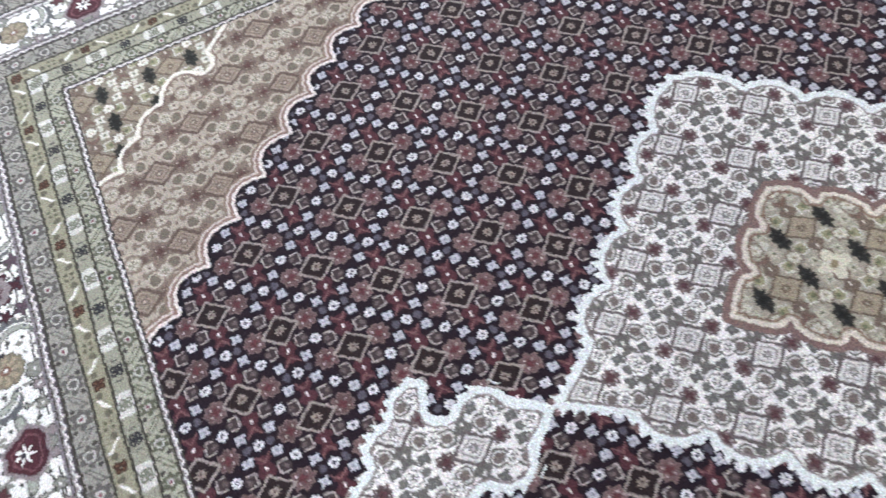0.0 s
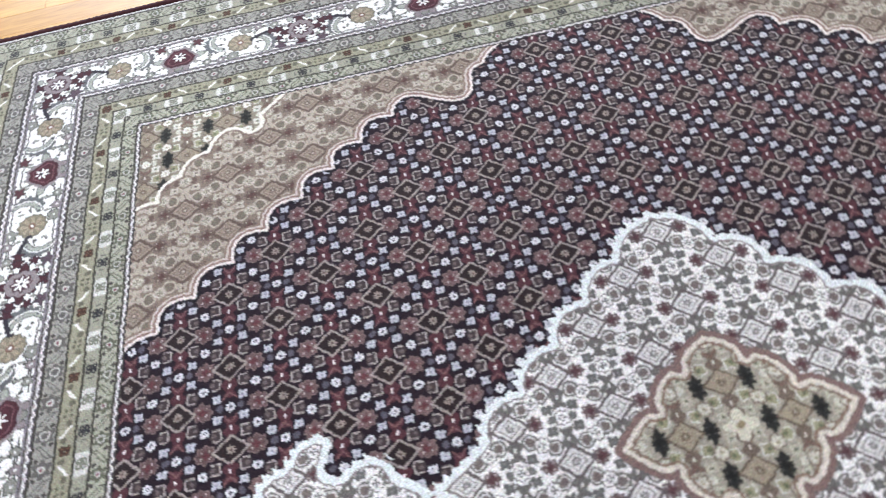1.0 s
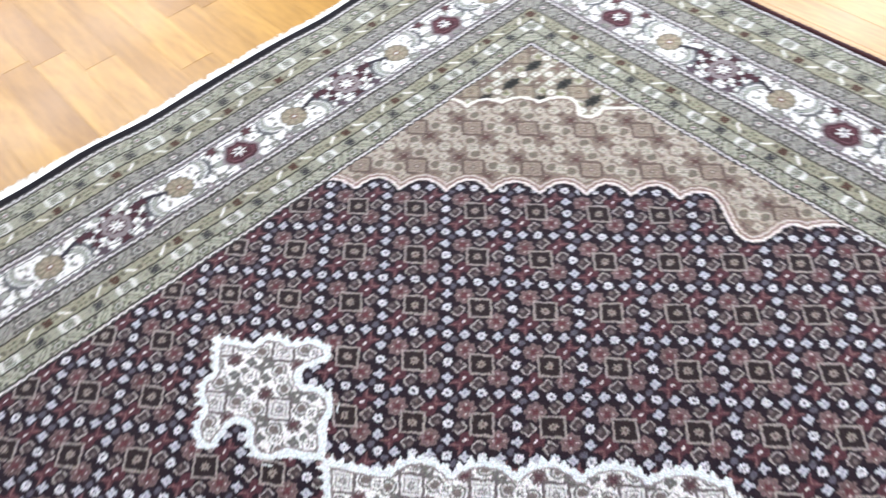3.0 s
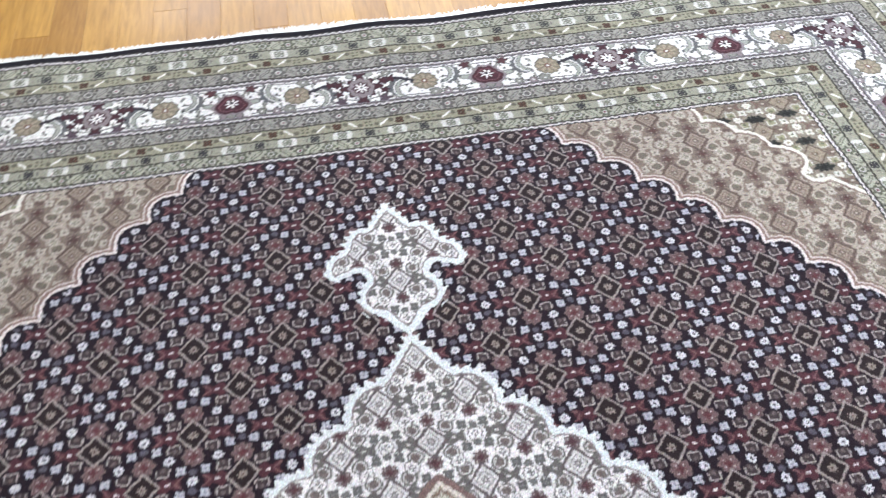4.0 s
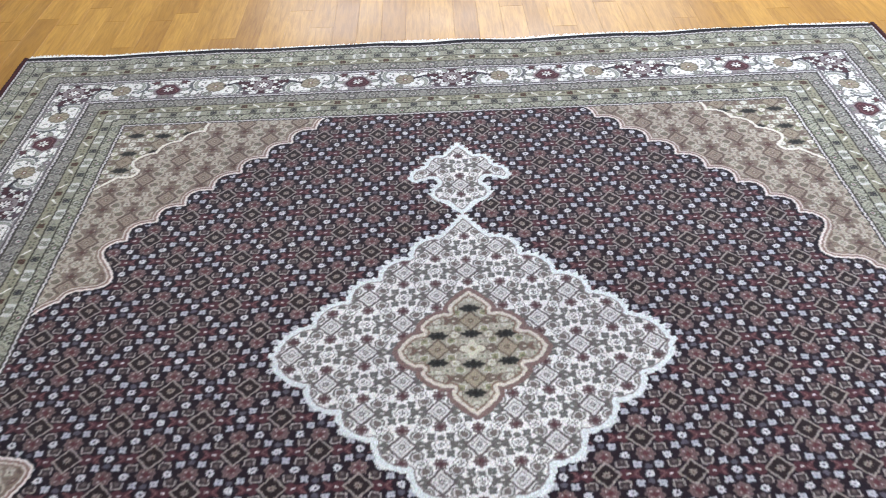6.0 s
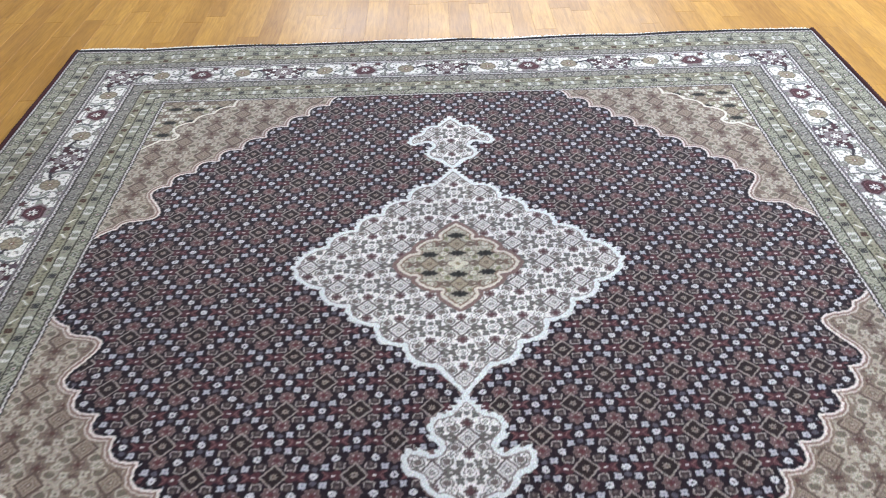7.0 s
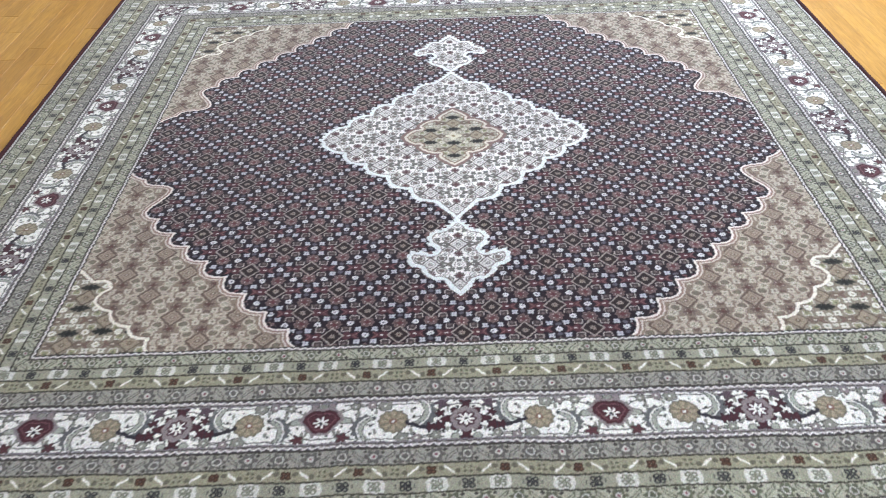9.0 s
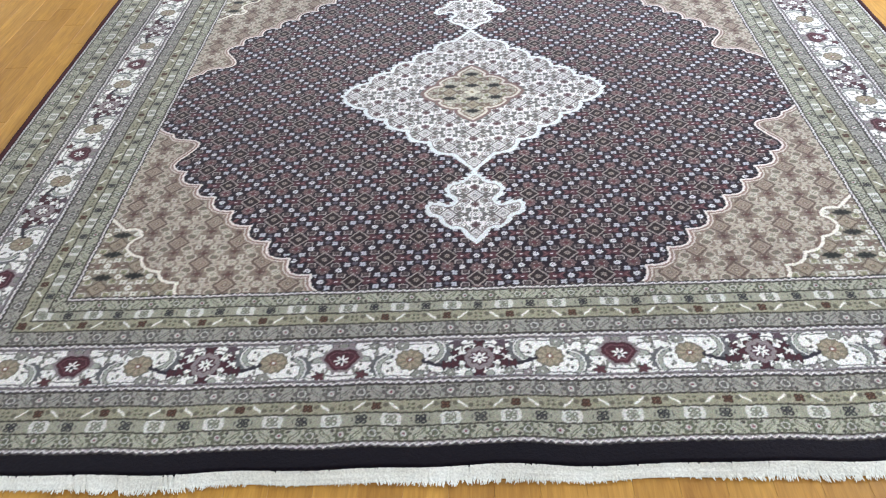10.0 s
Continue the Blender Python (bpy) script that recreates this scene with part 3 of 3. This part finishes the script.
def design(x, y):
    """Colour and region of each knot."""
    x0 = x
    # hand knotting: rows drift, and single knots stray
    n = len(x)
    stray = np.random.default_rng(3)
    x = np.abs(np.abs(x) + 0.0007 * np.sin(y * 61) + 0.0006 * np.sin(y * 410 + x * 230) + stray.normal(0, 0.0004, n)).astype(np.float32)
    y = (y + 0.0008 * np.sin(x0 * 47 + 1) + 0.0006 * np.sin(x0 * 380 - y * 190) + stray.normal(0, 0.0004, n)).astype(np.float32)
    col = np.zeros((n, 3), np.float32)
    reg = np.zeros(n, np.int8)
    # the southern half is woven a little tighter inside its border
    y = np.interp(y, (-2, -0.898, -0.758, 0, 2), (-2, -0.898, -0.7695, 0, 2)).astype(np.float32)
    a = np.abs(y)
    gi, gn = (g.astype(np.float32) for g in grid(x, a, y < 0))
    s = np.maximum(x - CX, a - CY)
    v = np.where(x - CX > a - CY, y * (0.96 / CY), x * (0.96 / CX))
    # field
    col[:] = DARK["ground"]
    lattice(col, gi, gn, DARK)
    # corner pieces
    sp = spandrel(x, a)
    p = sp < 0.004
    c, xx, aa, d = col[p], x[p], a[p], sp[p]
    t = np.tile(np.float32(TAUPE["ground"]), (len(xx), 1))
    lattice(t, gi[p], gn[p], TAUPE)
    cp = corner_piece(xx, aa)
    k = cp < 0.004
    f = np.tile(np.float32(CORNER["ground"]), (int(k.sum()), 1))
    lattice(f, gi[p][k], gn[p][k], CORNER)
    lay(t, cp, CORNER["ground"])
    g = np.clip(0.5 - cp[k] / AA, 0, 1)[:, None]
    t[k] = t[k] * (1 - g) + f * g
    lay(t, np.abs(cp + 0.001) - 0.0032, (0.70, 0.67, 0.59))
    lay(t, np.abs(cp - 0.0052) - 0.0012, (0.17, 0.12, 0.1))
    g = np.clip(0.5 - d / AA, 0, 1)[:, None]
    col[p] = c * (1 - g) + t * g
    lay(col, np.maximum(sp, -(sp + 0.0135)), (0.215, 0.162, 0.130))
    lay(col, np.abs(sp - 0.0060) - 0.0022 - 0.002 * np.sin((x - a) * 330), (0.010, 0.008, 0.012))
    lay(col, np.abs(sp - 0.0005) - 0.0023, (0.70, 0.64, 0.605))
    lay(col, np.abs(sp + 0.0078) - 0.0016, (0.55, 0.49, 0.44))
    lay(col, np.abs(sp + 0.0043) - 0.0012, (0.25, 0.16, 0.14))
    reg[sp < 0] = SPANDREL
    reg[(sp < 0) & (corner_piece(x, a) < 0)] = CORNERS
    # medallion and pendants
    for which, d in ((MEDALLION, medallion(x, y)), (PENDANT, pendant(x, a))):
        edge = d - teeth(x, y, 0.021, 0.0095) + 0.003
        p = edge < 0.004
        c, xx, y1 = col[p], x[p], np.abs(y[p])
        t = np.tile(np.float32(IVORY["ground"]), (len(xx), 1))
        lattice(t, gi[p], gn[p], IVORY)
        g = np.clip(0.5 - edge[p] / AA, 0, 1)[:, None]
        col[p] = c * (1 - g) + t * g
        lay(col, np.maximum(edge, -(d + 0.0105)), (0.665, 0.715, 0.715))
        lay(col, np.abs(d + 0.0045) - 0.0008, (0.60, 0.645, 0.655))
        lay(col, np.abs(d + 0.0115) - 0.0013, (0.22, 0.19, 0.19))
        reg[edge < 0] = which
    q = quatrefoil(x, y)
    p = q < 0.03
    c, xx, y1, d = col[p], x[p], np.abs(y[p]), q[p]
    lay(c, d - 0.0085, (0.19, 0.128, 0.118))
    t = np.tile(np.float32(FOIL["ground"]), (len(xx), 1))
    lattice(t, gi[p], gn[p], FOIL)
    r = np.hypot(xx, y1)
    lay(t, r - 0.017 - 0.005 * np.cos(4 * np.arctan2(y1, xx)), (0.56, 0.54, 0.44))
    lay(t, r - 0.005, (0.25, 0.21, 0.13))
    g = np.clip(0.5 - d / AA, 0, 1)[:, None]
    c = c * (1 - g) + t * g
    lay(c, np.abs(d + 0.003) - 0.0028, (0.60, 0.55, 0.48))
    lay(c, np.abs(d + 0.009) - 0.0014, (0.2, 0.13, 0.1))
    col[p] = c
    reg[q < 0.0085] = ROSETTE
    # borders
    p = s > -STRIPES[1][7]
    c = col[p]
    guard(c, v[p], s[p])
    m = np.abs(s[p]) < 0.046
    b = np.tile(np.float32(PALE), (int(m.sum()), 1))
    main_border(b, v[p][m], s[p][m])
    lay(b, 0.0425 - np.abs(s[p][m]), (0.17, 0.155, 0.17))
    c[m] = b
    col[p] = c
    reg[p] = np.where(s[p] > 0.046, OUTER, np.where(s[p] < -0.046, INNER, MAIN))
    end = (a > CY + 0.1885)
    col[end] = (0.0055, 0.0042, 0.0075)
    reg[end] = END
    return col, reg


# ---- the rug: its knots ----
STEP = 0.0021
nx, ny = int(2 * DESIGN_X * K / STEP), int((END_N - END_S) * K / STEP)
gx = np.linspace(-DESIGN_X, DESIGN_X, nx + 1, dtype=np.float32)
gy = np.linspace(END_S, END_N, ny + 1, dtype=np.float32)
DX, DY = np.meshgrid(gx, gy)
dx, dy = DX.ravel(), DY.ravel()
knot_col, _ = design(dx, dy)
fx, fy = np.meshgrid((gx[:-1] + gx[1:]) / 2, (gy[:-1] + gy[1:]) / 2)
face_reg = design(fx.ravel(), fy.ravel())[1]
rng = np.random.default_rng(5)
knot_col *= np.exp(rng.normal(0, 0.10, (len(dx), 1)) + rng.normal(0, 0.04, (len(dx), 3))).astype(np.float32)
knot_col = np.clip(knot_col, 0, 0.9)
tall = np.clip(knot_col.mean(1), 0, 0.6)


def drift(x, y):
    """How the rug lies: its ends wander a little and its edges lift in low waves."""
    out = np.clip((np.abs(y) - 0.9) / 0.27, 0, 1)
    sway = (0.002 * np.sin(x * 7.1 + 2.2) + 0.0022 * np.sin(x * 17.3 + 1.9) + 0.0018 * np.sin(x * 29 + 0.3)) * out
    lift = 0.0013 * np.sin(x * 5.2 + 1) * np.sin(y * 4.1) + out * 0.0022 * (1 + np.sin(x * 15 + 2 * np.sin(x * 3)))
    return sway, lift


PILE = 0.012
sway, lift = drift(dx, dy)
rim = np.clip((np.minimum(np.minimum(DESIGN_X - np.abs(dx), dy - END_S), END_N - dy)) / 0.006, 0, 1)
knots = np.stack([dx * K, dy * K + sway, PILE * (0.55 + 0.45 * np.sqrt(rim)) + lift + 0.0006 * tall + rng.normal(0, 0.0002, len(dx))], 1).astype(np.float32)
row = np.arange(ny)[:, None] * (nx + 1) + np.arange(nx)[None, :]
quads = np.stack([row, row + 1, row + nx + 2, row + nx + 1], 2).reshape(-1, 4)

rug = tagged(new("rug"), "square knotted wool rug in maroon, ivory and sage on parquet", "rug")


def pile(name, pick, parent, label):
    """One mesh of the knots that belong to one field of the design."""
    q = quads[pick]
    used, idx = np.unique(q, return_inverse=True)
    me = bpy.data.meshes.new(name)
    me.vertices.add(len(used))
    me.vertices.foreach_set("co", knots[used].ravel())
    me.loops.add(idx.size)
    me.loops.foreach_set("vertex_index", idx.ravel().astype(np.int32))
    me.polygons.add(len(q))
    me.polygons.foreach_set("loop_start", np.arange(0, idx.size, 4, dtype=np.int32))
    me.update(calc_edges=True)
    dye = me.attributes.new("dye", "FLOAT_COLOR", "POINT")
    dye.data.foreach_set("color", np.concatenate([knot_col[used], np.ones((len(used), 1), np.float32)], 1).ravel())
    me.materials.append(WOOL)
    ob = new(name, me)
    ob.parent = parent
    return tagged(ob, label)


ffx, ffy = fx.ravel(), fy.ravel()
pile("field", face_reg == FIELD, rug, "dark navy and maroon fish-lattice field with pale blue flowers")
med = pile("medallion", face_reg == MEDALLION, rug, "ivory lobed diamond medallion with a frayed white outline")
pile("center_rosette", face_reg == ROSETTE, med, "khaki eight-lobed rosette with dark blossoms")
for side in (1, -1):
    pile("pendant", (face_reg == PENDANT) & (ffy * side > 0), rug, "ivory pendant with a frayed white outline")
for sx in (1, -1):
    for sy in (1, -1):
        here = (ffx * sx > 0) & (ffy * sy > 0)
        ob = pile("spandrel", (face_reg == SPANDREL) & here, rug, "taupe corner piece with beige blossoms and a scalloped edge")
        pile("corner_spray", (face_reg == CORNERS) & here, ob, "pale khaki corner spray with dark leaves behind a white line")
pile("main_border", face_reg == MAIN, rug, "ivory border of maroon palmettes, tan rosettes and sickle leaves")
pile("inner_guard_border", face_reg == INNER, rug, "sage and khaki guard stripes with small flowers")
pile("outer_guard_border", face_reg == OUTER, rug, "sage and khaki guard stripes with small flowers")
for side in (1, -1):
    pile("end_band", (face_reg == END) & (ffy * side > 0), rug, "plain blue-black woven band at the rug's end")


def selvage(side):
    """The overcast side cord, wound with dark red wool."""
    bm = bmesh.new()
    count, ring = 420, 7
    prev = None
    for i in range(count + 1):
        y = END_S + (END_N - END_S) * i / count
        sw, li = drift(np.array([DESIGN_X * side]), np.array([y]))
        r = 0.0068 + 0.0006 * math.sin(i * 2.4) + 0.0004 * math.sin(i * 0.31)
        cx = side * (DESIGN_X * K + 0.0045) + 0.0012 * math.sin(y * 9 + side)
        now = [bm.verts.new((cx + 1.25 * r * math.cos(t), y * K + sw[0], max(0.001, 0.0075 + 0.4 * li[0] + r * math.sin(t)))) for t in np.linspace(0, 2 * math.pi, ring, endpoint=False)]
        if prev:
            for k in range(ring):
                f = bm.faces.new((prev[k], prev[(k + 1) % ring], now[(k + 1) % ring], now[k]))
                f.smooth = True
        else:
            bm.faces.new(now[::-1])
        prev = now
    bm.faces.new(prev)
    part("selvage", bm, SELVAGE, rug, "overcast dark red wool side cord")


selvage(1)
selvage(-1)


def fringe(end, out, seed):
    """Cotton warp ends: a short flat web and loose strands, combed outward."""
    rnd = random.Random(seed)
    verts, faces = [], []

    def strand(x, y, z, length, lean, r):
        base = len(verts)
        for k, f in enumerate((0.0, 0.35, 0.7, 1.0)):
            px = x + lean * f * f * length + rnd.uniform(-1, 1) * 0.0008 * f
            py = y + out * length * f
            pz = max(0.0012, z * (1 - f) ** 1.5 + 0.0012 + rnd.random() * 0.0022 * f)
            rr = r * (1 - 0.55 * f)
            for t in (0.5, 2.6, 4.7):
                verts.append((px + rr * math.cos(t), py, pz + 0.8 * rr * math.sin(t) + 0.0004))
            if k:
                a, b = base + 3 * (k - 1), base + 3 * k
                for j in range(3):
                    faces.append((a + j, a + (j + 1) % 3, b + (j + 1) % 3, b + j))
        faces.append((base + 9, base + 10, base + 11))

    x = -DESIGN_X * K
    clump = 0.0
    while x < DESIGN_X * K:
        sw, li = drift(np.array([x / K]), np.array([end]))
        y = end * K + sw[0] - out * 0.003
        if rnd.random() < 0.08:
            clump = rnd.uniform(-0.35, 0.35)
        clump *= 0.97
        length = 0.0285 + 0.0045 * math.sin(x * 11 + seed) + rnd.uniform(-0.006, 0.004)
        for layer in (0, 1):
            strand(x + rnd.uniform(-0.001, 0.001), y, 0.0035 + 0.0035 * layer + li[0], length * (1 - 0.08 * layer), clump + rnd.uniform(-0.12, 0.12), rnd.uniform(0.0015, 0.0024))
        x += rnd.uniform(0.0013, 0.0022) if rnd.random() > 0.02 else rnd.uniform(0.004, 0.006)
    me = bpy.data.meshes.new("fringe")
    me.from_pydata(verts, [], faces)
    me.materials.append(FRINGE)
    ob = new("fringe", me)
    ob.parent = rug
    tagged(ob, "short combed white cotton fringe", kind="stuff")
    bm = bmesh.new()
    n = 200
    rows = []
    for i in range(n + 1):
        x = -DESIGN_X * K + 2 * DESIGN_X * K * i / n
        sw, li = drift(np.array([x / K]), np.array([end]))
        y = end * K + sw[0]
        rows.append([bm.verts.new((x, y - out * 0.004, 0.006 + li[0])), bm.verts.new((x, y + out * 0.012, 0.0045 + 0.5 * li[0])), bm.verts.new((x, y + out * 0.020, 0.0018)), bm.verts.new((x, y + out * 0.020, 0.0006)), bm.verts.new((x, y - out * 0.004, 0.0006))])
    for p, q in zip(rows, rows[1:]):
        for k in range(5):
            bm.faces.new((p[k], p[(k + 1) % 5], q[(k + 1) % 5], q[k]))
    part("web", bm, FRINGE, rug, "white woven cotton web under the fringe")


fringe(END_N, 1, 3)
fringe(END_S, -1, 8)


# ---- the floor: oak strips, laid along y ----
floor = tagged(boxes("floor", GAP, (XW, XE, YS, YN, -0.12, -0.004)), "honey-coloured oak strip parquet with a satin lacquer", "floor", kind="structure")
PITCH = 0.0743
rnd = random.Random(11)
strip_mesh = {}


def strip(length):
    """A strip with eased edges, its top at 0."""
    w, e = PITCH / 2 - 0.00012, 0.00035
    v, h = [], length / 2 - 0.0004
    for x, y, z in ((w, h, -0.0038), (w, h, -e), (w - e, h - e, 0.0)):
        v += [(-x, -y, z), (x, -y, z), (x, y, z), (-x, y, z)]
    f = [(8, 9, 10, 11)]
    for b in (0, 4):
        f += [(b + k, b + (k + 1) % 4, b + 4 + (k + 1) % 4, b + 4 + k) for k in range(4)]
    return v, f


jv, jf = [], []
count = 0
x = XW + PITCH / 2
x += (0.0184 - PITCH / 2 - x) % PITCH - PITCH
while x < XE + PITCH / 2:
    y = YS
    first = rnd.choice((0.12, 0.2, 0.28, 0.36, 0.44, 0.6))
    while y < YN:
        length = first or rnd.choice((0.45, 0.55, 0.65, 0.80, 0.95))
        first = 0
        length = min(length, YN - y)
        if y + length > YN - 0.12:
            length = YN - y
        mid = y + length / 2
        y += length
        inside = abs(x) < DESIGN_X * K - 0.05 and abs(mid) < 1.16 * K - length / 2
        close = (1.1 < mid < 1.75 and -1.3 < x < 1.9) or (mid < -1.1 and mid > -1.55 and abs(x) < 1.2) or (1.2 < x < 1.75 and 0 < mid < 1.2) or (-1.75 < x < -1.2 and 0.0 < mid < 1.2)
        drop = rnd.uniform(-0.0003, 0.0)
        if close and not inside and count < 300:
            if length not in strip_mesh:
                v, f = strip(length)
                me = bpy.data.meshes.new("oak_strip")
                me.from_pydata(v, [], f)
                me.materials.append(OAK)
                strip_mesh[length] = me
            ob = new("oak_strip", strip_mesh[length])
            ob.location = (x, mid, drop)
            ob.parent = floor
            count += 1
        else:
            v, f = strip(length)
            b = len(jv)
            jv += [(p[0] + x, p[1] + mid, p[2] + drop) for p in v]
            jf += [tuple(b + k for k in q) for q in f]
    x += PITCH
me = bpy.data.meshes.new("oak_strips")
me.from_pydata(jv, [], jf)
me.materials.append(OAK_JOINED)
ob = new("oak_strips", me)
ob.parent = floor
tagged(ob, kind="stuff")
